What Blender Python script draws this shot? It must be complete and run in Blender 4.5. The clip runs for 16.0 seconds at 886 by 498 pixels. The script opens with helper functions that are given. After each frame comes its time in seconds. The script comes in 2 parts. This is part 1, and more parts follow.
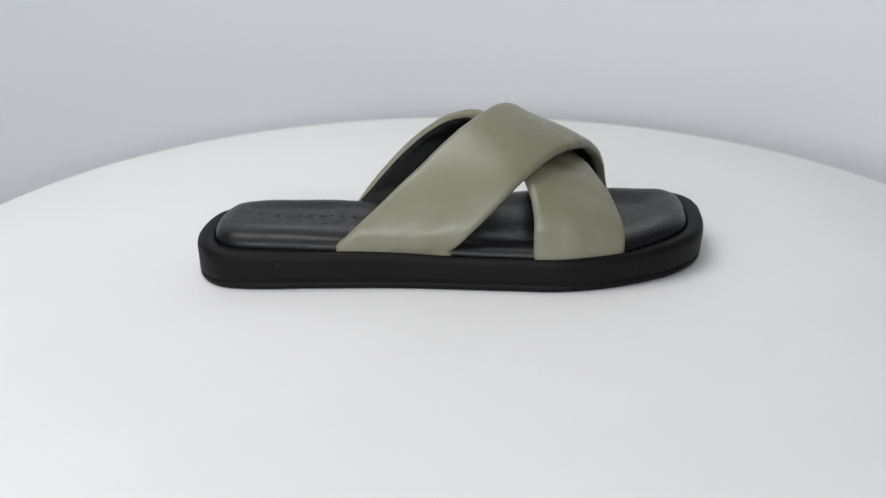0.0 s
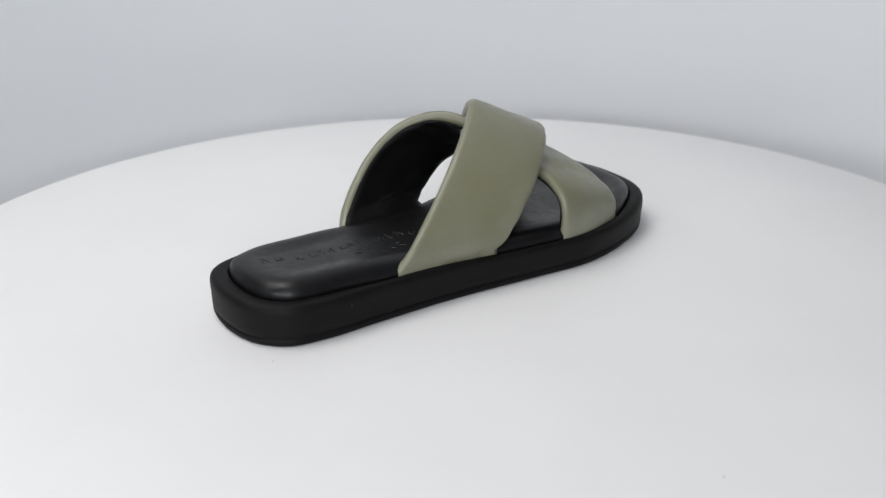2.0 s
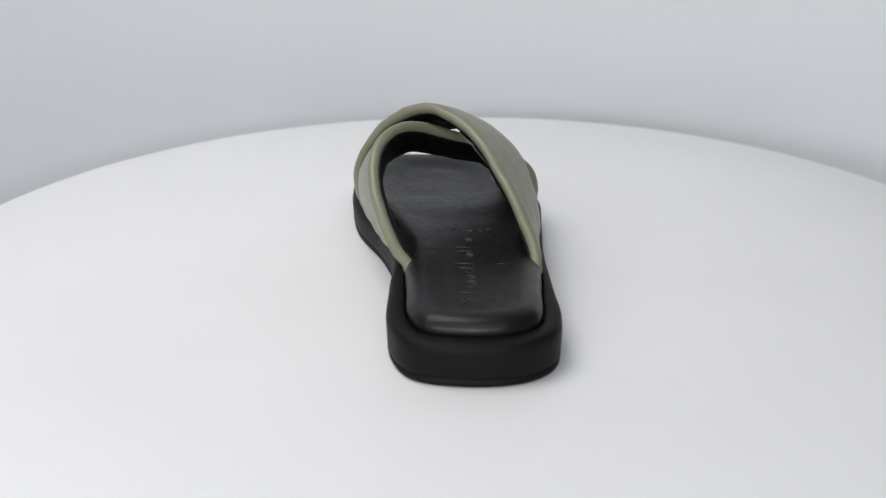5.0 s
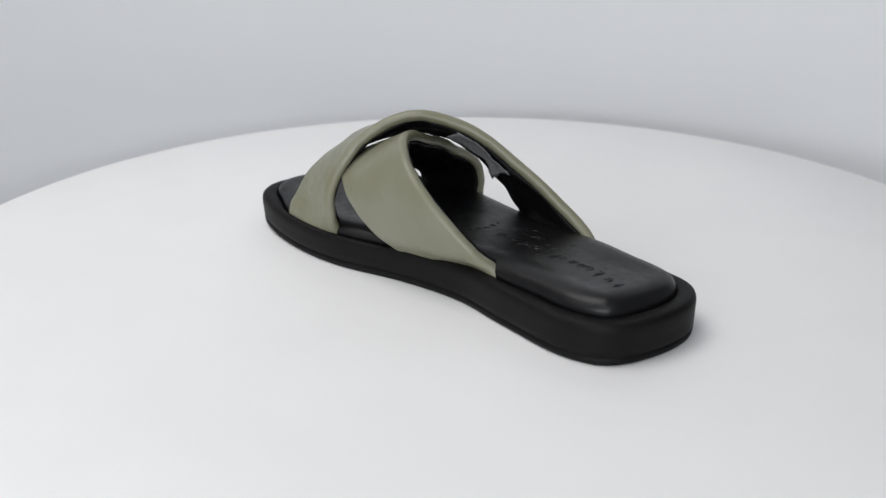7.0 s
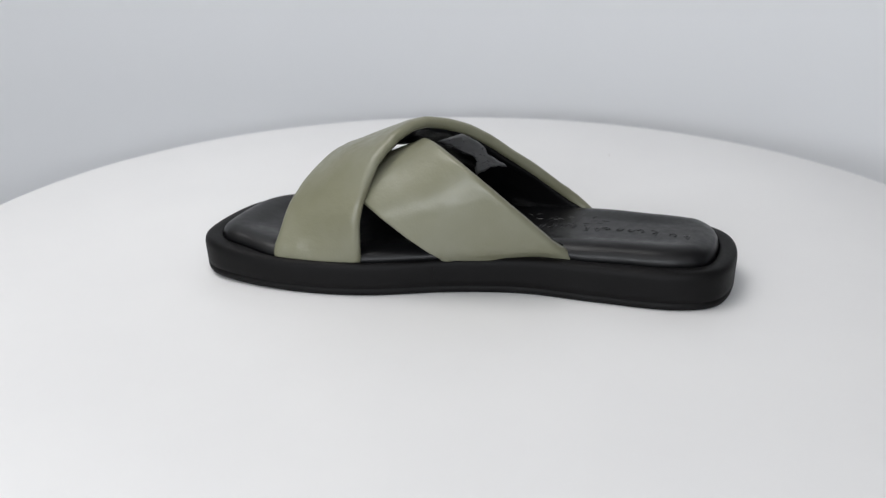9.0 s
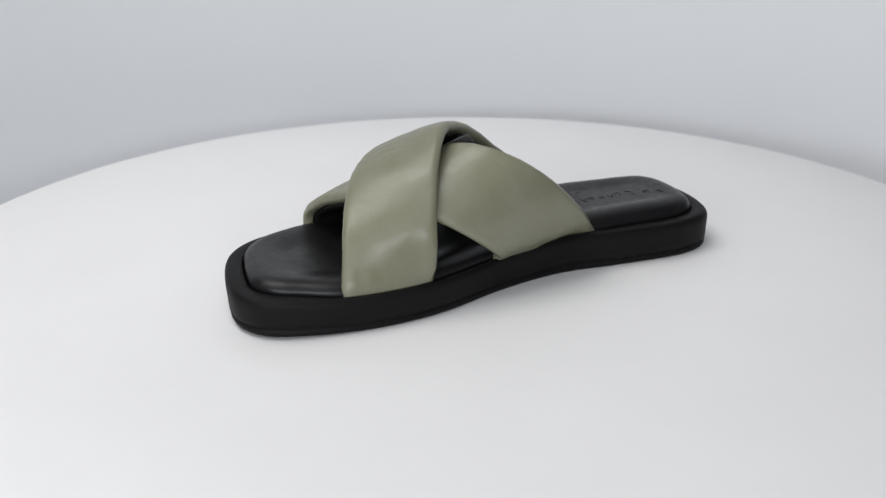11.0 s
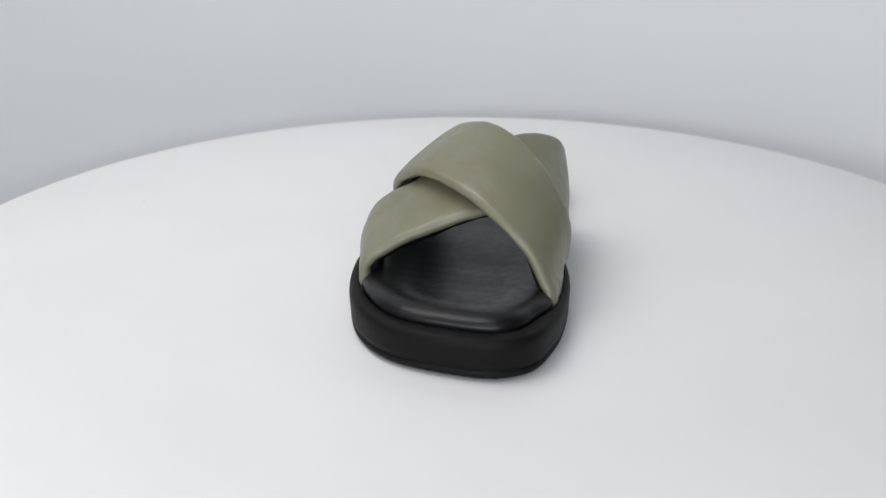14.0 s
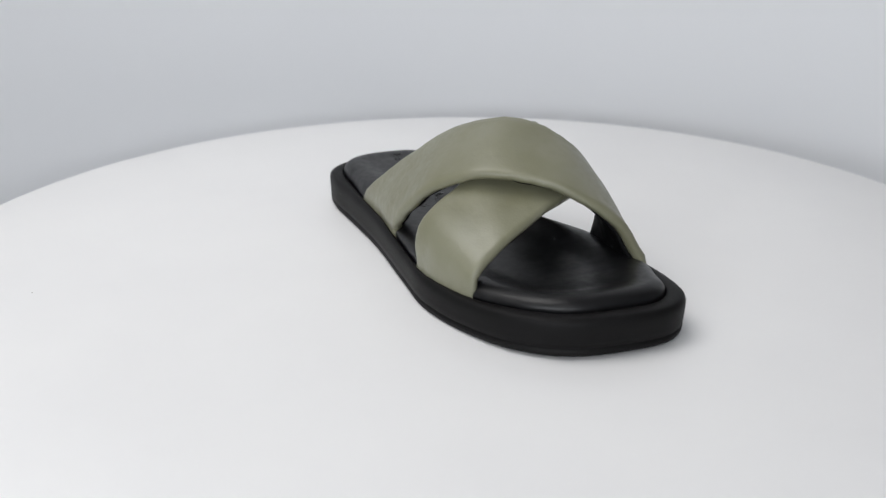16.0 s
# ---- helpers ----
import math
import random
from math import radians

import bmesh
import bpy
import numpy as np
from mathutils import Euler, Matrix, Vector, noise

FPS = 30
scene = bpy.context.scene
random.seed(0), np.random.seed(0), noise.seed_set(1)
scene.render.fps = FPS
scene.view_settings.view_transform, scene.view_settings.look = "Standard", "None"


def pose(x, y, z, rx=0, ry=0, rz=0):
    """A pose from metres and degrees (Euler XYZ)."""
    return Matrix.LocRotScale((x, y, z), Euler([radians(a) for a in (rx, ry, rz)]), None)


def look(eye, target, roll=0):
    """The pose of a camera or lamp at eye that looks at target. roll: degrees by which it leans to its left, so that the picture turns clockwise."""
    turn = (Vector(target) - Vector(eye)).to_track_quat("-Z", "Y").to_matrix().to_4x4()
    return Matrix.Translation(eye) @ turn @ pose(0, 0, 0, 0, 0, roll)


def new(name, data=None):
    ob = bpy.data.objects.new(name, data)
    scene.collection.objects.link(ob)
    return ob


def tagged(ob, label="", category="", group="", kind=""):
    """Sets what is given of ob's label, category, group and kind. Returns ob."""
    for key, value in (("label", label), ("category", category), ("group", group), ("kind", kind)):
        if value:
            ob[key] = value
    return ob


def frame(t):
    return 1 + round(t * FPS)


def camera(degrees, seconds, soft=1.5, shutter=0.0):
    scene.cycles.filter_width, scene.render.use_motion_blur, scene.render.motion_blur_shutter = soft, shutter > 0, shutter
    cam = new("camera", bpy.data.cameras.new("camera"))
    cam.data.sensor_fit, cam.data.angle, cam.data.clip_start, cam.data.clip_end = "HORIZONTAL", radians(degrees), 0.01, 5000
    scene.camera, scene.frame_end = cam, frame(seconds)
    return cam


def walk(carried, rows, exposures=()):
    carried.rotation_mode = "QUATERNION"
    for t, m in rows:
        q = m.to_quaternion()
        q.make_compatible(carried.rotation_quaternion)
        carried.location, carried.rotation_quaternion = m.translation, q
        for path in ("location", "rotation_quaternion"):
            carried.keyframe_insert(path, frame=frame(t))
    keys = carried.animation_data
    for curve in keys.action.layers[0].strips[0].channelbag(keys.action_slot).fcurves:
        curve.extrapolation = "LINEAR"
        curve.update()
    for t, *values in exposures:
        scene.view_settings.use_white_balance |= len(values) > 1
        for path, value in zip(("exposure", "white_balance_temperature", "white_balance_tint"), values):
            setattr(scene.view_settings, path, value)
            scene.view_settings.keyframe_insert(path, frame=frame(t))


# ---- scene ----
# camera: stands still, looks down at a turntable
MM = 0.001
SECONDS = 16.0
cam = camera(46.07, SECONDS, soft=1.35)
EYE = Vector((0.0, -0.510, 0.211))
PITCH, YAW, ROLL = 21.864, 1.287, -0.378
cam.data.dof.use_dof, cam.data.dof.focus_distance, cam.data.dof.aperture_fstop = True, 0.52, 9.5
aim = EYE + Vector((-math.sin(radians(YAW)) * math.cos(radians(PITCH)),
                    math.cos(radians(YAW)) * math.cos(radians(PITCH)),
                    -math.sin(radians(PITCH))))
CAM_POSE = look(EYE, aim, ROLL)
walk(cam, [(0.0, CAM_POSE), (SECONDS, CAM_POSE)], [(0.0, 0.0), (SECONDS, 0.0)])

# light: a dim white world, soft boxes low and high in front and at the upper left, a panel overhead
world = bpy.data.worlds.new("studio_air")
world.use_nodes = True
scene.world = world
world.node_tree.nodes["Background"].inputs[0].default_value = (0.9, 0.95, 1.0, 1)
world.node_tree.nodes["Background"].inputs[1].default_value = 0.3


def soft_box(name, eye, target, wide, high, watts, colour, spread=180):
    data = bpy.data.lights.new(name, "AREA")
    data.shape, data.size, data.size_y, data.energy, data.color = "RECTANGLE", wide, high, watts, colour
    data.spread = radians(spread)
    ob = new(name, data)
    ob.matrix_world = look(eye, target)
    return ob


soft_box("key_light", (-0.95, -0.50, 0.75), (-0.05, 0, 0), 0.5, 0.5, 1.1, (1.0, 0.985, 0.96))
soft_box("front_light", (-0.32, -1.32, 0.38), (-0.25, 0.3, 0.02), 1.5, 0.18, 10.4, (0.945, 0.98, 1.03))
soft_box("high_light", (0.0, -1.10, 1.05), (-0.05, 0.1, 0), 1.2, 0.4, 2.8, (0.98, 0.985, 1.0))
soft_box("top_light", (-0.45, -0.10, 1.12), (-0.15, -0.03, 0), 0.8, 0.8, 2.3, (1.0, 0.985, 0.975), 90)


# materials
def material(name):
    m = bpy.data.materials.new(name)
    m.use_nodes = True
    t = m.node_tree
    return m, t, t.nodes["Principled BSDF"]


def noise_of(t, scale, detail=4.0, rough=0.55, kind="ShaderNodeTexNoise"):
    co = t.nodes.get("Coord") or t.nodes.new("ShaderNodeTexCoord")
    co.name = "Coord"
    n = t.nodes.new(kind)
    n.inputs["Scale"].default_value = scale
    if kind == "ShaderNodeTexNoise":
        n.inputs["Detail"].default_value, n.inputs["Roughness"].default_value = detail, rough
    t.links.new(co.outputs["Object"], n.inputs["Vector"])
    return n


def ramp(t, src, lo, hi, a=0.3, b=0.7):
    r = t.nodes.new("ShaderNodeMapRange")
    r.inputs["From Min"].default_value, r.inputs["From Max"].default_value = a, b
    r.inputs["To Min"].default_value, r.inputs["To Max"].default_value = lo, hi
    t.links.new(src, r.inputs["Value"])
    return r.outputs["Result"]


def tint(t, src, dark, light, a=0.3, b=0.7):
    mix = t.nodes.new("ShaderNodeMix")
    mix.data_type = "RGBA"
    mix.inputs[6].default_value, mix.inputs[7].default_value = (*dark, 1), (*light, 1)
    t.links.new(ramp(t, src, 0, 1, a, b), mix.inputs[0])
    return mix.outputs[2]


def bumps(t, bsdf, layers):
    last = None
    for src, height, dist in layers:
        b = t.nodes.new("ShaderNodeBump")
        b.inputs["Strength"].default_value, b.inputs["Distance"].default_value = height, dist
        t.links.new(src, b.inputs["Height"])
        if last:
            t.links.new(last, b.inputs["Normal"])
        last = b.outputs["Normal"]
    t.links.new(last, bsdf.inputs["Normal"])


def leather(name, dark, light, rough, grain, folds, cell=900, gloss=0.5):
    m, t, s = material(name)
    s.inputs["Specular IOR Level"].default_value = gloss
    big, mid = noise_of(t, 28, 3), noise_of(t, 260, 4)
    cells = noise_of(t, cell, kind="ShaderNodeTexVoronoi")
    fine = noise_of(t, 2600, 3)
    t.links.new(tint(t, big.outputs["Fac"], dark, light), s.inputs["Base Color"])
    t.links.new(ramp(t, mid.outputs["Fac"], rough - 0.06, rough + 0.08), s.inputs["Roughness"])
    soft = noise_of(t, 95, 3)
    bumps(t, s, [(big.outputs["Fac"], folds, 0.002), (soft.outputs["Fac"], folds * 0.6, 0.001), (mid.outputs["Fac"], grain * 0.6, 0.0005),
                 (cells.outputs["Distance"], grain, 0.0002), (fine.outputs["Fac"], grain * 0.5, 0.0001)])
    return m


OLIVE = leather("olive_leather", (0.175, 0.171, 0.106), (0.218, 0.218, 0.158), 0.35, 0.2, 0.5, 900, 0.58)
BLACK_LEATHER = leather("black_leather", (0.004, 0.004, 0.0045), (0.0056, 0.0056, 0.0064), 0.365, 0.10, 0.15, 1300, 0.35)
LINING = leather("black_lining", (0.0028, 0.0028, 0.003), (0.0045, 0.0045, 0.0048), 0.5, 0.4, 0.5, 1400, 0.16)


def rubber():
    m, t, s = material("black_rubber")
    big, fine = noise_of(t, 60, 4), noise_of(t, 1500, 3)
    t.links.new(tint(t, big.outputs["Fac"], (0.0025, 0.0023, 0.0025), (0.0038, 0.0035, 0.0038)), s.inputs["Base Color"])
    t.links.new(ramp(t, fine.outputs["Fac"], 0.50, 0.62), s.inputs["Roughness"])
    s.inputs["Specular IOR Level"].default_value = 0.18
    bumps(t, s, [(big.outputs["Fac"], 0.10, 0.001), (fine.outputs["Fac"], 0.25, 0.00015)])
    return m


def paint(name, dark, light, rough, scale=7):
    m, t, s = material(name)
    big, fine = noise_of(t, scale, 4), noise_of(t, 420, 4)
    t.links.new(tint(t, big.outputs["Fac"], dark, light), s.inputs["Base Color"])
    t.links.new(ramp(t, fine.outputs["Fac"], rough - 0.05, rough + 0.05), s.inputs["Roughness"])
    bumps(t, s, [(fine.outputs["Fac"], 0.08, 0.0002)])
    return m


RUBBER = rubber()
PLATTER_WHITE = paint("white_platter", (0.80, 0.80, 0.805), (0.83, 0.83, 0.83), 0.55, 9)
BACKDROP_WHITE = paint("white_backdrop", (0.858, 0.872, 0.893), (0.878, 0.890, 0.908), 0.75, 2.5)
# mid grey so that the unseen room returns less fill light
ROOM_GREY = paint("unseen_room_grey", (0.42, 0.42, 0.425), (0.48, 0.48, 0.485), 0.8, 2)
DUST = paint("grey_dust", (0.28, 0.25, 0.24), (0.40, 0.36, 0.34), 0.8, 900)


def plastic():
    m, t, s = material("clear_grey_film")
    n = noise_of(t, 300, 3)
    s.inputs["Base Color"].default_value = (0.24, 0.24, 0.243, 1)
    t.links.new(ramp(t, n.outputs["Fac"], 0.24, 0.4), s.inputs["Roughness"])
    s.inputs["Transmission Weight"].default_value = 0.12
    bumps(t, s, [(n.outputs["Fac"], 0.5, 0.001)])
    return m


FILM = plastic()
PRINT = paint("dark_print", (0.02, 0.02, 0.02), (0.03, 0.03, 0.03), 0.5, 90)


# mesh helpers
def part(name, bm, mat, parent=None, label="", smooth=True):
    bmesh.ops.remove_doubles(bm, verts=bm.verts, dist=1e-6)
    bmesh.ops.recalc_face_normals(bm, faces=bm.faces)
    for f in bm.faces:
        f.smooth = smooth
    me = bpy.data.meshes.new(name)
    bm.to_mesh(me)
    bm.free()
    me.materials.append(mat)
    ob = new(name, me)
    ob.parent = parent
    return tagged(ob, label)


def loft(bm, rings, closed=True):
    """Quads between successive rings of the same number of places."""
    rows = [[bm.verts.new(c) for c in r] for r in rings]
    for a, b in zip(rows, rows[1:]):
        n = len(a)
        for i in range(n if closed else n - 1):
            j = (i + 1) % n
            bm.faces.new((a[i], a[j], b[j], b[i]))
    return rows


def turned(bm, profile, steps=96, around=(0, 0)):
    """A solid of revolution about z from (radius, height) pairs."""
    rings = [[Vector((around[0] + r * math.cos(2 * math.pi * k / steps), around[1] + r * math.sin(2 * math.pi * k / steps), z))
              for k in range(steps)] for r, z in profile]
    rows = loft(bm, rings)
    bm.faces.new(rows[0])
    bm.faces.new(rows[-1])


def smooth_step(x, a, b):
    u = min(1.0, max(0.0, (x - a) / (b - a)))
    return u * u * (3 - 2 * u)


def blend(x, knots):
    """A smooth curve through (x, value) knots."""
    if x <= knots[0][0]:
        return knots[0][1]
    for (a, va), (b, vb) in zip(knots, knots[1:]):
        if x <= b:
            return va + (vb - va) * smooth_step(x, a, b)
    return knots[-1][1]


# the studio: a white sweep with a curved foot, closed by added plain walls out of view
FLOOR_Z, BACK_Y, SIDE_X, FRONT_Y, TOP_Z = -0.28, 0.60, 1.45, -1.7, 1.5


def sweep():
    """A tall curved panel that stands round the back of the turntable."""
    bm = bmesh.new()
    r, mid, thick, half, rings = 0.60, -0.125, 0.006, math.radians(52), []
    for z in (FLOOR_Z, -0.05, 0.1, 0.5, 0.95):
        arc = [half * (2 * k / 60 - 1) for k in range(61)]
        inner = [Vector((r * math.sin(a), mid + r * math.cos(a), z)) for a in arc]
        outer = [Vector(((r + thick) * math.sin(a), mid + (r + thick) * math.cos(a), z)) for a in arc[::-1]]
        rings.append(inner + outer)
    rows = loft(bm, rings)
    bm.faces.new(rows[0])
    bm.faces.new(rows[-1])
    return part("backdrop", bm, BACKDROP_WHITE)


def slab(name, lo, hi, mat):
    bm = bmesh.new()
    bmesh.ops.create_cube(bm, size=1.0)
    for v in bm.verts:
        v.co = Vector([l + (h - l) * (c + 0.5) for l, h, c in zip(lo, hi, v.co)])
    bmesh.ops.bevel(bm, geom=bm.edges[:], offset=0.003, segments=2, affect="EDGES")
    return part(name, bm, mat, smooth=False)


tagged(sweep(), "curved white studio backdrop standing behind the turntable", "backdrop", kind="structure")
# added enclosure, never in view: walls, floor and ceiling that hold down the bounce
for n, lo, hi in (("wall_north", (-SIDE_X, BACK_Y + 0.004, FLOOR_Z), (SIDE_X, BACK_Y + 0.06, TOP_Z)),
                  ("wall_west", (-SIDE_X - 0.06, FRONT_Y, FLOOR_Z - 0.02), (-SIDE_X - 0.004, BACK_Y + 0.03, TOP_Z)),
                  ("wall_east", (SIDE_X + 0.004, FRONT_Y, FLOOR_Z - 0.02), (SIDE_X + 0.06, BACK_Y + 0.03, TOP_Z)),
                  ("wall_south", (-SIDE_X, FRONT_Y - 0.06, FLOOR_Z - 0.02), (SIDE_X, FRONT_Y - 0.004, TOP_Z))):
    tagged(slab(n, lo, hi, ROOM_GREY), "unseen plain pale grey wall, added to limit bounced light", "wall", kind="structure")
tagged(slab("floor", (-SIDE_X, FRONT_Y, FLOOR_Z - 0.06), (SIDE_X, BACK_Y, FLOOR_Z), ROOM_GREY), "unseen plain pale grey floor of the added room", "floor", kind="structure")
tagged(slab("ceiling", (-SIDE_X, FRONT_Y, TOP_Z + 0.004), (SIDE_X, BACK_Y, TOP_Z + 0.06), ROOM_GREY), "unseen plain pale grey ceiling, added to limit bounced light", "ceiling", kind="structure")


# the turntable: a wide white platter on a hub
def make_turntable():
    base = tagged(new("turntable"), "large round matt white motorised turntable, slowly turning", "turntable")
    bm = bmesh.new()
    R = 0.2996
    turned(bm, [(0.02, 0), (0.1, 0), (0.2, 0), (R - 0.003, 0), (R - 0.0009, -0.0007), (R, -0.003), (R, -0.011), (R - 0.0009, -0.0133),
                (R - 0.003, -0.014), (0.1, -0.014)], 256)
    part("platter", bm, PLATTER_WHITE, base)
    bm = bmesh.new()
    turned(bm, [(0.12, -0.014), (0.125, -0.016), (0.125, FLOOR_Z + 0.004), (0.121, FLOOR_Z)], 96)
    part("hub", bm, PLATTER_WHITE, base, "white cylindrical drive hub under the platter")
    return base


# the sandal
OUTLINE = [(-138.0, -1), (-131.6, 24.2), (-114, 34), (-75, 35.8), (-40, 35.5), (-6, 43.5), (33, 59), (61, 64), (95, 63.5), (117, 57.5), (126.8, 45),
           (128.1, 23), (122, -5), (107, -22.5), (81, -35.5), (49, -43), (21, -42), (-34, -38.8), (-77, -39.5), (-105, -40.3), (-122.8, -37), (-134.2, -24.5)]
SPINE_A, SPINE_B = Vector((-98, -3)), Vector((82, 16))


def closed_curve(pts, count):
    """An even closed curve through the given places."""
    P = [Vector(q) for q in pts]
    n, fine = len(P), []
    for i in range(n):
        a, b, c, d = P[i - 1], P[i], P[(i + 1) % n], P[(i + 2) % n]
        ta, tb, tc = [max((q - p).length, 1e-6) ** 0.5 for p, q in ((a, b), (b, c), (c, d))]
        m1 = ((b - a) / ta - (c - a) / (ta + tb) + (c - b) / tb) * tb
        m2 = ((c - b) / tb - (d - b) / (tb + tc) + (d - c) / tc) * tb
        for k in range(24):
            u = k / 24
            fine.append(b * (2 * u**3 - 3 * u * u + 1) + m1 * (u**3 - 2 * u * u + u) + c * (3 * u * u - 2 * u**3) + m2 * (u**3 - u * u))
    seg = [(fine[(i + 1) % len(fine)] - fine[i]).length for i in range(len(fine))]
    total, out, i, acc = sum(seg), [], 0, 0.0
    for k in range(count):
        s = total * k / count
        while acc + seg[i] < s:
            acc += seg[i]
            i += 1
        out.append(fine[i].lerp(fine[(i + 1) % len(fine)], (s - acc) / seg[i]))
    return out


EDGE = closed_curve(OUTLINE, 220)
INWARD = []
for i in range(len(EDGE)):
    d = EDGE[(i + 1) % len(EDGE)] - EDGE[i - 1]
    INWARD.append(Vector((d.y, -d.x)).normalized())


def lip_z(x):
    return blend(x, [(-137, 19.7), (-60, 19.3), (15, 17.2), (70, 17.0), (123, 19.6)])


def lip_w(x, y):
    a = blend(x, [(-137, 9.0), (-100, 7.5), (-65, 4.4), (0, 3.7), (35, 3.3), (80, 5.5), (105, 7.6), (123, 8.2)])
    b = blend(x, [(-137, 9.0), (-95, 8.2), (-62, 6.5), (-10, 3.7), (35, 3.8), (80, 4.6), (105, 8.2), (123, 9.2)])
    return a + (b - a) * smooth_step(y, -15, 25)


def spring(x):
    return 1.5 * smooth_step(x, 58, 132)


def under(x):
    return 0.3 * smooth_step(x, 80, 126)


def ring(profile):
    """Places round the outline; profile(x, y) gives inset and height in millimetres."""
    out = []
    for e, n in zip(EDGE, INWARD):
        inset, z = profile(e.x, e.y)
        q = e + n * inset
        out.append(Vector((q.x, q.y, z)) * MM)
    return out


def to_spine(e, share):
    d = SPINE_B - SPINE_A
    u = min(1.0, max(0.0, (e - SPINE_A).dot(d) / d.length_squared))
    return e.lerp(SPINE_A + d * u, share)


def fill(inset, height, shares=(0.0, 0.2, 0.4, 0.6, 0.8, 1.0)):
    """Rings from the inset outline to the middle line; height(x, y, share)."""
    rows = []
    for s in shares:
        row = []
        for e, n in zip(EDGE, INWARD):
            q = to_spine(e + n * inset(e.x, e.y), s)
            row.append(Vector((q.x, q.y, height(q.x, q.y, s))) * MM)
        rows.append(row)
    return rows


def make_sole(parent):
    bm = bmesh.new()
    steps = [(1.3, 0.4), (0.7, 1.4), (0.4, 3.3), (0.95, 3.7), (1.05, 4.2), (0.35, 4.7)]
    rings = fill(lambda x, y: 4.0 + under(x), lambda x, y, s: spring(x), (1.0, 0.7, 0.4, 0.0))
    for k, (a, z) in enumerate(steps):
        rings.append(ring(lambda x, y, a=a, z=z, k=k: (a + under(x) * (1.0 if k < 3 else 1.15), z + spring(x))))
    rings.append(ring(lambda x, y: (0.3 + under(x) * 0.7, 7.5 + spring(x) * 0.8)))
    for a, up in ((0.1, -6.6), (0.0, -4.0), (0.2, -2.4), (0.7, -1.2), (1.5, -0.45), (2.7, -0.1)):
        rings.append(ring(lambda x, y, a=a, up=up: (a * min(1.0, (lip_w(x, y) - 1.1) / 3.6), lip_z(x) + up)))
    rings.append(ring(lambda x, y: (lip_w(x, y) - 1.0, lip_z(x) - 0.1)))
    rings.append(ring(lambda x, y: (lip_w(x, y) - 0.2, lip_z(x) - 0.7)))
    rings.append(ring(lambda x, y: (lip_w(x, y) + 0.2, lip_z(x) - 3.0)))
    rings += fill(lambda x, y: lip_w(x, y) + 0.3, lambda x, y, s: lip_z(x) - 7.0, (0.0, 0.5, 1.0))
    loft(bm, rings)
    return part("sole", bm, RUBBER, parent, "matt black moulded rubber platform sole")


def swell(x):
    """The padding is thicker under the heel."""
    return 1.0 + 0.36 * (1 - smooth_step(x, -85, -25))


def footbed(x, y, share):
    """Height of the padded top: a soft roll along the edge, hollowed at heel and ball."""
    side = smooth_step(share, -0.02, 0.5)
    hollow = blend(x, [(-125, 0.6), (-85, 1.4), (-30, 0.6), (20, 1.6), (60, 3.2), (92, 2.8), (118, 0.8)])
    crease = 0.07 * math.sin(x * 0.75 + 2.2 * noise.noise(Vector((x * 0.05, y * 0.09, 0)))) * smooth_step(x, 25, 55) * side * (1 - smooth_step(x, 70, 95))
    crease += 0.25 * noise.noise(Vector((x * 0.07, y * 0.05, 2.0))) * side
    return lip_z(x) + 5.3 * swell(x) - hollow * side + crease


def make_insole(parent):
    bm = bmesh.new()
    rings = [ring(lambda x, y, a=a, up=up: (lip_w(x, y) + a, lip_z(x) + up * (swell(x) if up > 0 else 1)))
             for a, up in ((1.4, -6.5), (0.9, -2.5), (0.45, -0.6), (0.5, 0.6), (0.9, 1.75), (1.8, 2.95), (3.1, 3.9), (4.9, 4.65), (7.0, 5.1))]
    rings += fill(lambda x, y: lip_w(x, y) + 9.0, footbed, [k / 14 for k in range(15)])
    loft(bm, rings)
    return part("insole", bm, BLACK_LEATHER, parent, "padded black leather footbed with embossed marks")


def bezier(ctrl, u):
    pts = [Vector(c) for c in ctrl]
    while len(pts) > 1:
        pts = [a.lerp(b, u) for a, b in zip(pts, pts[1:])]
    return pts[0]


SEAM = [e + n * (lip_w(e.x, e.y) + 2.0) for e, n in zip(EDGE, INWARD)]


def seat(p):
    """The place in the seam between sole and footbed nearest to p."""
    q = Vector((p.x, p.y))
    k = min(range(len(SEAM)), key=lambda i: (SEAM[i] - q).length_squared)
    best = None
    for a, b in ((SEAM[k - 1], SEAM[k]), (SEAM[k], SEAM[(k + 1) % len(SEAM)])):
        u = min(1.0, max(0.0, (q - a).dot(b - a) / (b - a).length_squared))
        c = a.lerp(b, u)
        if best is None or (c - q).length < (best - q).length:
            best = c
    return Vector((best.x, best.y, p.z))


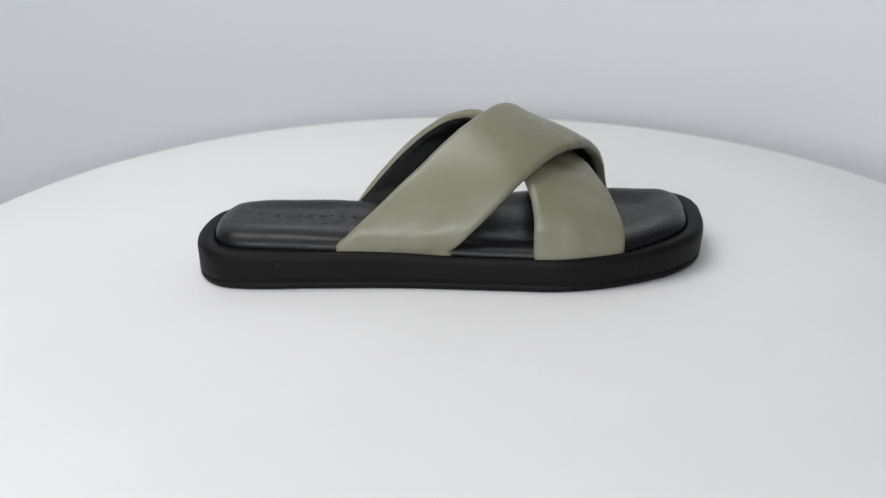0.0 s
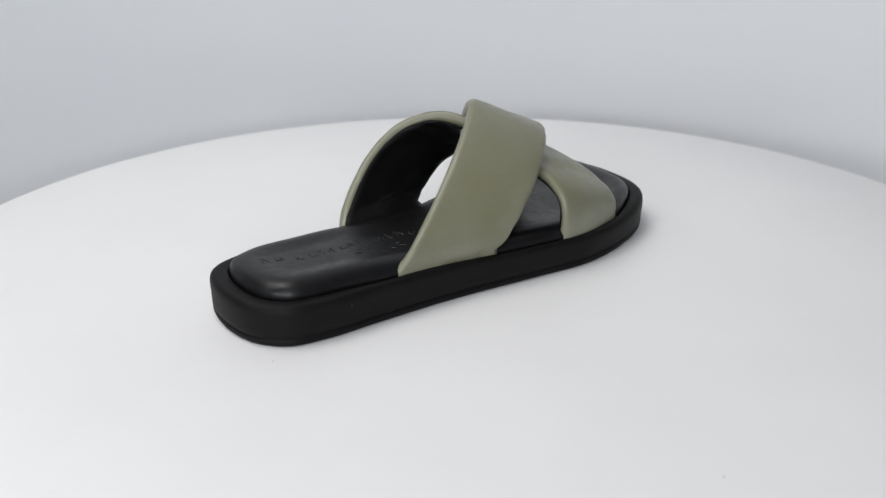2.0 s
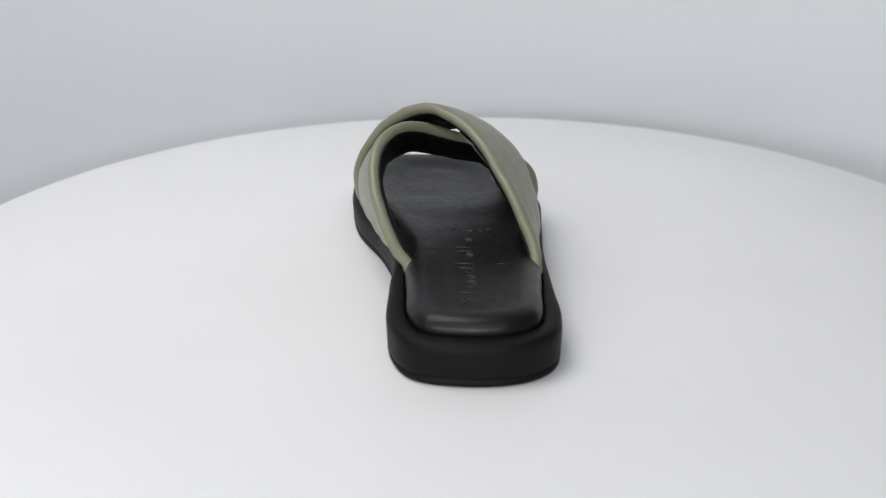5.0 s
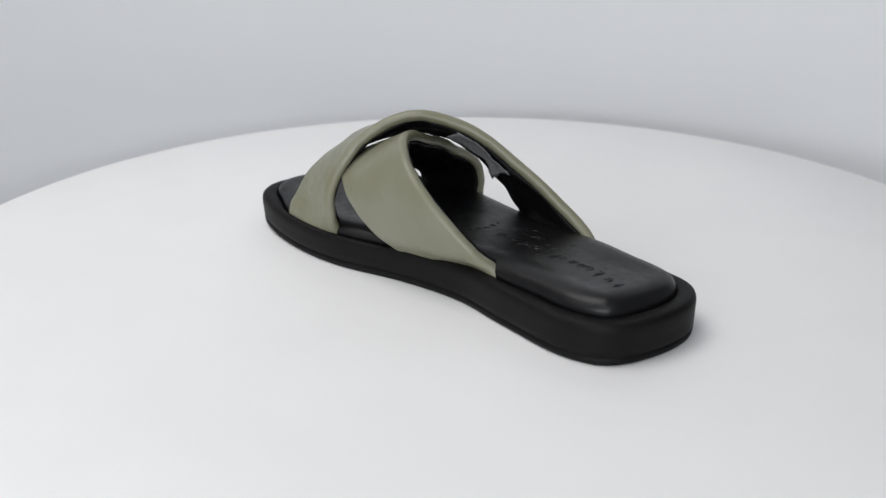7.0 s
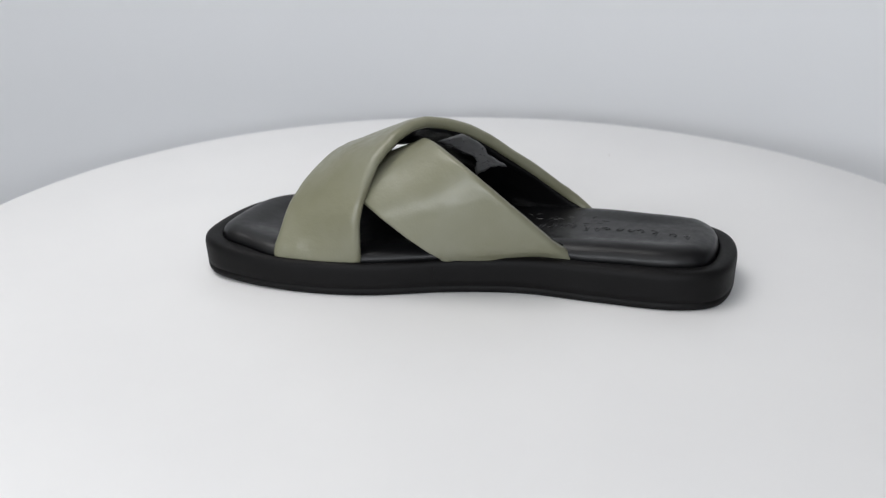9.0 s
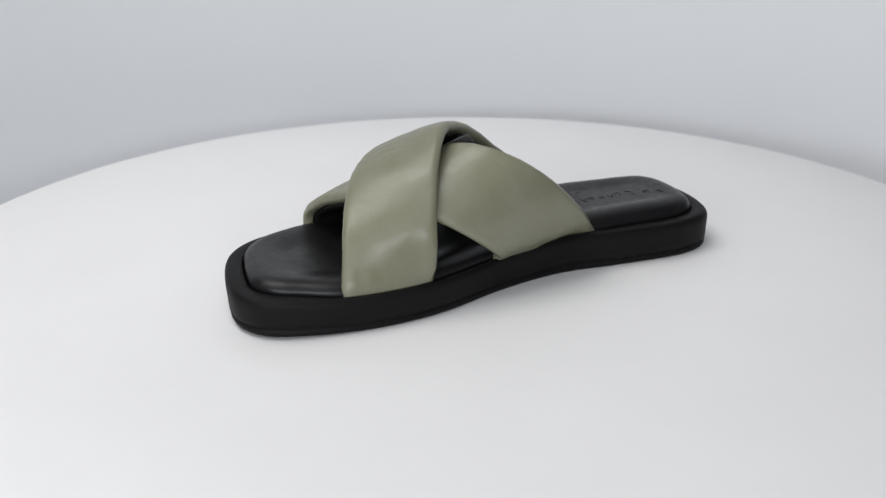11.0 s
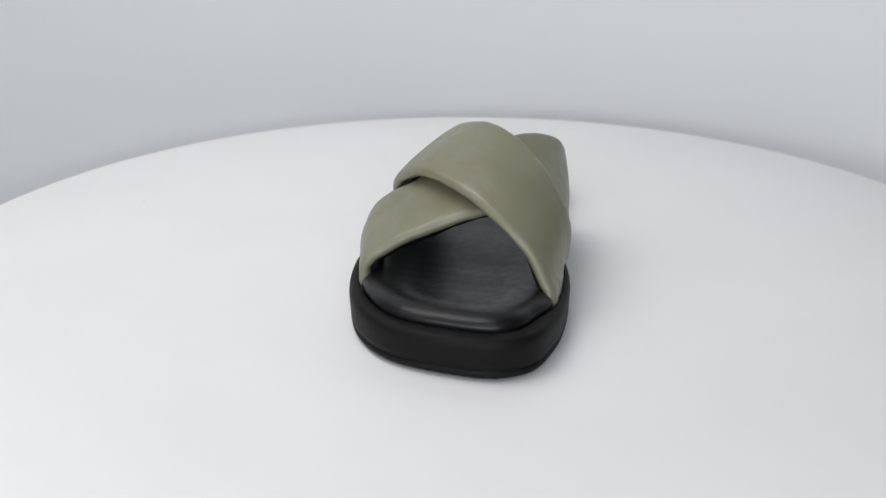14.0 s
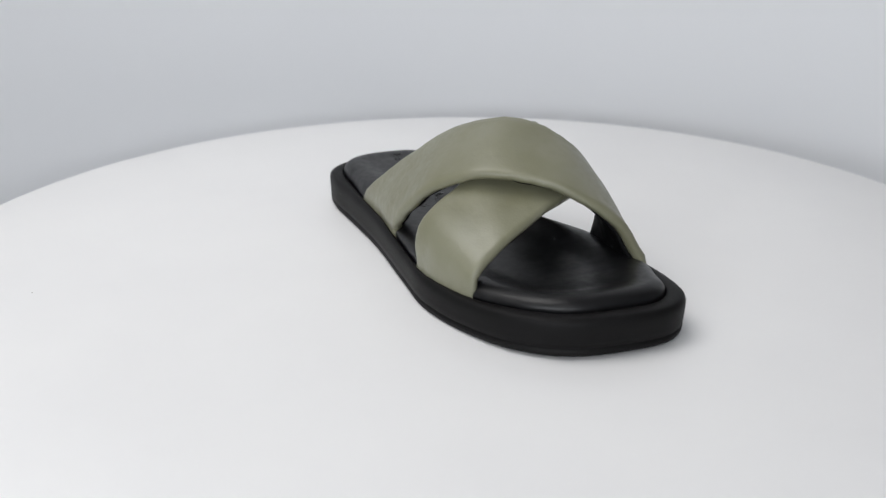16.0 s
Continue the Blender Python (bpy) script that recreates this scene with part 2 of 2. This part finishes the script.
class Strap:
    """A padded band between a rear and a front edge, each a curve over the foot."""

    def __init__(self, rear, front, thick, crown, puff, ease, flap, lined):
        self.rear, self.front, self.thick, self.crown, self.puff = rear, front, thick, crown, puff
        self.ease, self.flap, self.lined, self.sag = ease, flap, lined, 8 if lined > 20 else 6.2

    def bulge(self, w, v):
        """How far the padded band stands off the plain sheet between its edges."""
        d = bezier(self.rear, min(1, w + 0.01)) - bezier(self.rear, max(0, w - 0.01)) + bezier(self.front, min(1, w + 0.01)) - bezier(self.front, max(0, w - 0.01))
        n = (bezier(self.front, w) - bezier(self.rear, w)).cross(d).normalized()
        n = n if n.z > 0 else -n
        if w < 0.3 and n.y > 0 or w > 0.7 and n.y < 0:
            n = -n
        return n * (blend(w, self.crown) * 4 * v * (1 - v) + blend(w, self.puff) * (1 - self.ease * v * v) - 0.8)

    def middle(self, u, v):
        w = min(1.0, max(0.0, u))
        p = bezier(self.rear, w).lerp(bezier(self.front, w), v) + self.bulge(w, v)
        held = 1 - smooth_step(min(w, 1 - w), 0.0, 0.04)
        if w > 0.5:
            held *= 1 - self.flap * smooth_step(v, 0.2, 1.0)
        if held > 0:
            p = p.lerp(seat(p), held)
        over = abs(u - w)
        if over > 0:                    # the ends dip into the seam of the sole
            p = p.lerp(seat(p), min(1.0, over / 0.05))
            p.z -= 25 * over + 75 * max(0.0, over - 0.02)
        return p

    def frame_at(self, u, v):
        h, g = 0.006, 0.05
        du = self.middle(min(u + h, 1.12), v) - self.middle(max(u - h, -0.12), v)
        lo, hi = max(0.0, v - g), min(1.0, v + g)
        n = (self.middle(u, hi) - self.middle(u, lo)).cross(du).normalized()
        w = min(1.0, max(0.0, u))
        out = Vector((0, -1 if w < 0.5 else 1, 0)) * abs(2 * w - 1) + Vector((0, 0, 1)) * (1 - abs(2 * w - 1))
        return n if n.dot(out) > 0 else -n

    def width(self, u):
        return (self.middle(u, 1.0) - self.middle(u, 0.0)).length

    def place(self, u, v, off):
        n = self.frame_at(u, v)
        return self.middle(u, v) + n * off

    def section(self, u):
        e = self.thick * 0.62 / self.width(u)
        arc = [math.radians(a) for a in (0, 14, 30, 48, 68)]
        vs = [e * (1 - math.cos(a)) for a in arc] + [e + (1 - 2 * e) * k / 14 for k in range(15)] + [1 - e * (1 - math.cos(a)) for a in arc[::-1]]
        top, low = [], []
        for v in vs:
            d = min(v, 1 - v)
            h = 1.0 if d >= e else math.sqrt(max(0.0, 1 - ((e - d) / e) ** 2))
            h *= 1 + 0.05 * math.exp(-(((d - e) / (0.9 * e)) ** 2))
            top.append((v, h))
            low.append((v, -h))
        return top + low[::-1][1:-1]


STEPS = [-0.1, -0.06, -0.03] + [k / 56 for k in range(57)] + [1.03, 1.06, 1.1]


def make_strap(parent, strap, label, seed):
    bm = bmesh.new()
    rings = []
    for u in STEPS:
        row = []
        for v, h in strap.section(u):
            ripple = 0.35 * noise.noise(Vector((u * 7 + seed, v * 3, 0.3))) + 0.12 * noise.noise(Vector((u * 26, v * 9 + seed, 1.7)))
            gather = 1 - smooth_step(min(u, 1 - u), 0.02, 0.16)
            ripple += gather * 0.9 * noise.noise(Vector((u * 9 + seed, v * 6.5, 7.1)))
            pinch = 0.5 * (1 - smooth_step(min(v, 1 - v), 0.0, 0.12)) * noise.noise(Vector((u * 34 + seed, 2.2, 0.4)))
            row.append(strap.place(u, v, strap.thick / 2 * h + (ripple if h > 0 else 0) + pinch) * MM)
        rings.append(row)
    rows = loft(bm, rings)
    bm.faces.new(rows[0])
    bm.faces.new(rows[-1])
    band = part("strap", bm, OLIVE, parent, label)
    bm = bmesh.new()
    rings = []
    for u in STEPS[1:-1]:
        m, m_rear = 3.6 / strap.width(u), (3.6 if strap.lined < 20 else 1.9) / strap.width(u)
        vs = [m_rear + (1 - m - m_rear) * k / 14 for k in range(15)]
        low = -strap.thick / 2
        row = [strap.place(u, v, low + 0.2) * MM for v in vs] + [strap.place(u, v, low - 0.7 - strap.lined * v * v * (1 - v) - strap.sag * v * (1 - v)
                                                                                     + 1.3 * noise.noise(Vector((u * 15 + seed, v * 5, 4.0)))) * MM for v in vs[::-1]]
        rings.append(row)
    rows = loft(bm, rings)
    bm.faces.new(rows[0])
    bm.faces.new(rows[-1])
    part("lining", bm, LINING, band, "black inner lining of the strap")
    return band


UPPER = Strap([(-63.8, -35.5, 21.8), (-5.3, -10.8, 70.1), (21.8, 13.4, 96.3), (32.0, 37.1, 88.5), (33.3, 61.8, 58.1), (36.4, 56.1, 16.5)],
              [(-5.9, -36.2, 20.4), (17.8, -37.8, 41.2), (39.7, -21.1, 67.6), (59.6, -2.3, 76.8), (71.9, 29.7, 61.2), (81.7, 59.0, 18.5)], 5.4, [(0, 0.5), (0.15, 1.2), (0.35, 2.4), (0.55, 1.5), (0.8, 3.2), (1, 0.5)],
              [(0, 0.2), (0.12, 1.2), (0.25, 1.8), (0.4, 0.2), (0.6, -1.8), (0.76, 0.3), (0.9, 3.2), (1, 0.6)], 0.0, 0.0, 6.0)
LOWER = Strap([(33.0, -40.0, 18.6), (33.2, -23.5, 62.5), (20.2, 32.0, 87.4), (-2.9, 55.5, 79.0), (-30.9, 53.0, 58.1), (-61.7, 26.6, 19.3)],
              [(79.4, -28.7, 17.3), (78.4, -29.5, 39.0), (71.6, 9.5, 49.6), (54.4, 49.0, 61.7), (32.0, 69.8, 48.0), (-0.8, 46.2, 19.3)], 5.4, [(0, 0.5), (0.15, 1.3), (0.35, 0.2), (0.55, 0.4), (0.8, 2.2), (1, 0.5)],
              [(0, 2), (0.08, 6.3), (0.2, 0.3), (0.33, -2.6), (0.55, 0.7), (0.85, 0.8), (1, 0.8)], 0.8, 0.8, 26.0)


def make_marks(parent):
    """A row of small embossed strokes along the heel, and one crease across."""
    rng = random.Random(5)
    bm = bmesh.new()

    def stroke(x, y, dx, dy, wide, low=0.0):
        d = Vector((dx, dy))
        n = Vector((-d.y, d.x)).normalized() * wide / 2
        c, rows = Vector((x, y)), []
        for k in range(5):
            q = c + d * (k / 4)
            sink = 0.05 if 0 < k < 4 else -0.35
            row = []
            for side, up in ((-1.0, -0.35), (-0.45, 0.29), (0.45, 0.29), (1.0, -0.35)):
                r = q + n * side
                row.append(Vector((r.x, r.y, surface(r.x, r.y) + up + sink - low)) * MM)
            rows.append(row)
        loft(bm, rows, closed=False)

    def glyph(x, y, tall, lean, kind):
        """One mark of the row: a stem, a bow or a slanted pair."""
        wide = 1.05
        if kind in (0, 2):
            stroke(x, y, lean * tall, tall, wide)
        if kind in (0, 1):
            r, c = tall * 0.3, Vector((x + 2.6 + lean * tall * 0.4, y + tall * 0.36))
            turns = [rng.uniform(60, 130) + 58 * k for k in range(6 if kind else 4)]
            for a, b in zip(turns, turns[1:]):
                p, q = [c + Vector((math.cos(radians(g)) * r * 0.85, math.sin(radians(g)) * r)) for g in (a, b)]
                stroke(p.x, p.y, q.x - p.x, q.y - p.y, wide)
        if kind == 2:
            stroke(x + lean * tall, y + tall, 2.4, -tall * 0.9, wide)
            stroke(x + 0.8, y + tall * 0.4, 2.6, 0.3, wide)
        if kind == 3:
            for k in range(2):
                stroke(x + 2.3 * k, y, 1.1 + lean * tall * 0.5, tall * 0.62, wide)
            stroke(x + 1.0, y + tall * 0.6, 2.6, rng.uniform(-0.5, 0.8), wide)

    glyph(-115, -1.0, 8.0, 0.1, 2)
    glyph(-109.5, -1.5, 7.0, 0.1, 1)
    kinds = (0, 1, 3, 3, 1, 2, 0, 1, 3, 0, 2, 1, 3)
    for i, kind in enumerate(kinds):
        x = -99.5 + 5.7 * i
        glyph(x, -5.0 + 1.6 * (x + 110) / 80 + rng.uniform(-0.3, 0.3), 9.0 if kind in (0, 2) else 7.4, 0.16, kind)
    for i in range(6):
        glyph(-16 + rng.uniform(-0.4, 0.4), -13 + 4.4 * i, 4.0, 0.3, (1, 3, 2, 3, 1, 0)[i])
    # short creases where the leather is pressed, beside the row
    for k in range(30):
        x, y = rng.uniform(-74, -22), rng.gauss(-9.5, 4.5)
        a = rng.gauss(0.15, 0.5)
        size = rng.uniform(2.5, 6.0)
        stroke(x, y, size * math.cos(a), size * math.sin(a), rng.uniform(0.5, 0.85), 0.13)
    part("embossing", bm, BLACK_LEATHER, parent, "row of small embossed black strokes")


def surface(x, y):
    """Height of the padded top at a place inside its roll."""
    p, d, best = Vector((x, y)), SPINE_B - SPINE_A, None
    for e, n in zip(EDGE[::2], INWARD[::2]):
        q = e + n * (lip_w(e.x, e.y) + 9.0)
        c = SPINE_A + d * min(1.0, max(0.0, (q - SPINE_A).dot(d) / d.length_squared))
        u = min(1.0, max(0.0, (p - q).dot(c - q) / max((c - q).length_squared, 1e-6)))
        miss = (q.lerp(c, u) - p).length
        if best is None or miss < best[0]:
            best = (miss, u)
    return footbed(x, y, best[1])


def make_tag(parent):
    """A strip of thin grey film stuck under the upper strap, its free end curling away."""
    bm = bmesh.new()
    line = [(7, 3, 67.5), (1, -4, 63), (-4, -9.5, 57.5), (-7.5, -13, 52.5), (-10, -15.5, 48)]
    across = Vector((8.4, -1.2, -3.4))
    rings = []
    for k in range(17):
        u = k / 16 * (len(line) - 1)
        i = min(int(u), len(line) - 2)
        c = Vector(line[i]).lerp(Vector(line[i + 1]), u - i)
        flare = blend(k / 16, [(0.0, 0.8), (0.35, 0.75), (0.62, 0.42), (1.0, 1.0)])
        row = []
        for j in range(9):
            side = (j / 4 - 1) * flare
            q = c + across * side + Vector((0, 0, -2.0 * abs(side) * k / 16))
            row.append(q + Vector((0.3, 0.5, 0.8)) * 1.8 * noise.noise(Vector((k * 0.75, side * 3.6, 5.5))) * min(1.0, k / 5))
        low = Vector((0.05, 0.1, -0.18))
        rings.append([q * MM for q in row] + [(q + low) * MM for q in row[::-1]])
    rows = loft(bm, rings)
    bm.faces.new(rows[0])
    bm.faces.new(rows[-1])
    film = part("tag", bm, FILM, parent, "creased grey translucent plastic tag under the strap")
    bm = bmesh.new()
    for k in range(3):
        a = Vector(line[4]).lerp(Vector(line[3]), 0.2 + 0.25 * k) + Vector((0.1, 0.35, 0.2))
        loft(bm, [[(a + across * s + Vector((0, 0, z - 1.6 * abs(s)))) * MM for s in (-0.5, 0.0, 0.5)] for z in (0.0, 0.55)], closed=False)
    part("print", bm, PRINT, film, "small dark printed bars")


def make_crumb(name, place, size, mat, seed, parent=None):
    bm = bmesh.new()
    bmesh.ops.create_icosphere(bm, subdivisions=2, radius=1.0)
    for v in bm.verts:
        v.co *= 1 + 0.35 * noise.noise(v.co * 1.3 + Vector((seed, 0, 0)))
        v.co = Vector((v.co.x * size[0], v.co.y * size[1], v.co.z * size[2])) * MM + Vector(place) * MM
    return part(name, bm, mat, parent)


def make_sandal():
    base = tagged(new("sandal"), "black slide sandal with crossed padded olive leather straps, on the turntable", "sandal")
    sole = make_sole(base)
    insole = make_insole(base)
    make_marks(insole)
    over = make_strap(base, UPPER, "padded olive green leather strap crossing on top", 3.1)
    make_strap(base, LOWER, "padded olive green leather strap crossing underneath", 8.4)
    make_tag(over)
    bm = bmesh.new()
    k = min(range(len(EDGE)), key=lambda i: (EDGE[i] - Vector((3.0, 47.0))).length)
    rows = []
    for z, a in ((4.6, 0.6), (8, 0.35), (13, 0.0), (14.6, 0.2)):
        d = (EDGE[(k + 1) % len(EDGE)] - EDGE[k - 1]).normalized()
        c = EDGE[k] + INWARD[k] * a
        rows.append([Vector((*(c + d * side - INWARD[k] * out), z)) * MM for side, out in ((-0.4, -0.3), (-0.15, 0.18), (0.15, 0.18), (0.4, -0.3))])
    loft(bm, rows, closed=False)
    part("mould_seam", bm, RUBBER, sole)
    make_crumb("fleck", (-92, -39.95, 13.6), (0.38, 0.26, 0.34), DUST, 2.0, sole)
    return base


turntable = make_turntable()
sandal = make_sandal()
crumbs = [tagged(make_crumb("dust_speck", (x, y, a * 0.4), (a, b, a * 0.5), DUST, k), "tiny dark grey dust speck on the white turntable", "dust", "specks on the platter")
          for k, (x, y, a, b) in enumerate(((-44, -214, 0.42, 0.3), (-134, -43.4, 0.25, 0.2)))]


def motions():
    rows = []
    for k in range(33):
        t = k * 0.5
        rows.append((t, pose(0, 0, 0, 0, 0, 18.109 * t + 0.01305 * t * t + 0.5 * math.exp(-((t - 13.4) / 1.3) ** 2))))
    walk(turntable, rows)
    walk(sandal, rows)
    for speck in crumbs:
        walk(speck, rows)


motions()
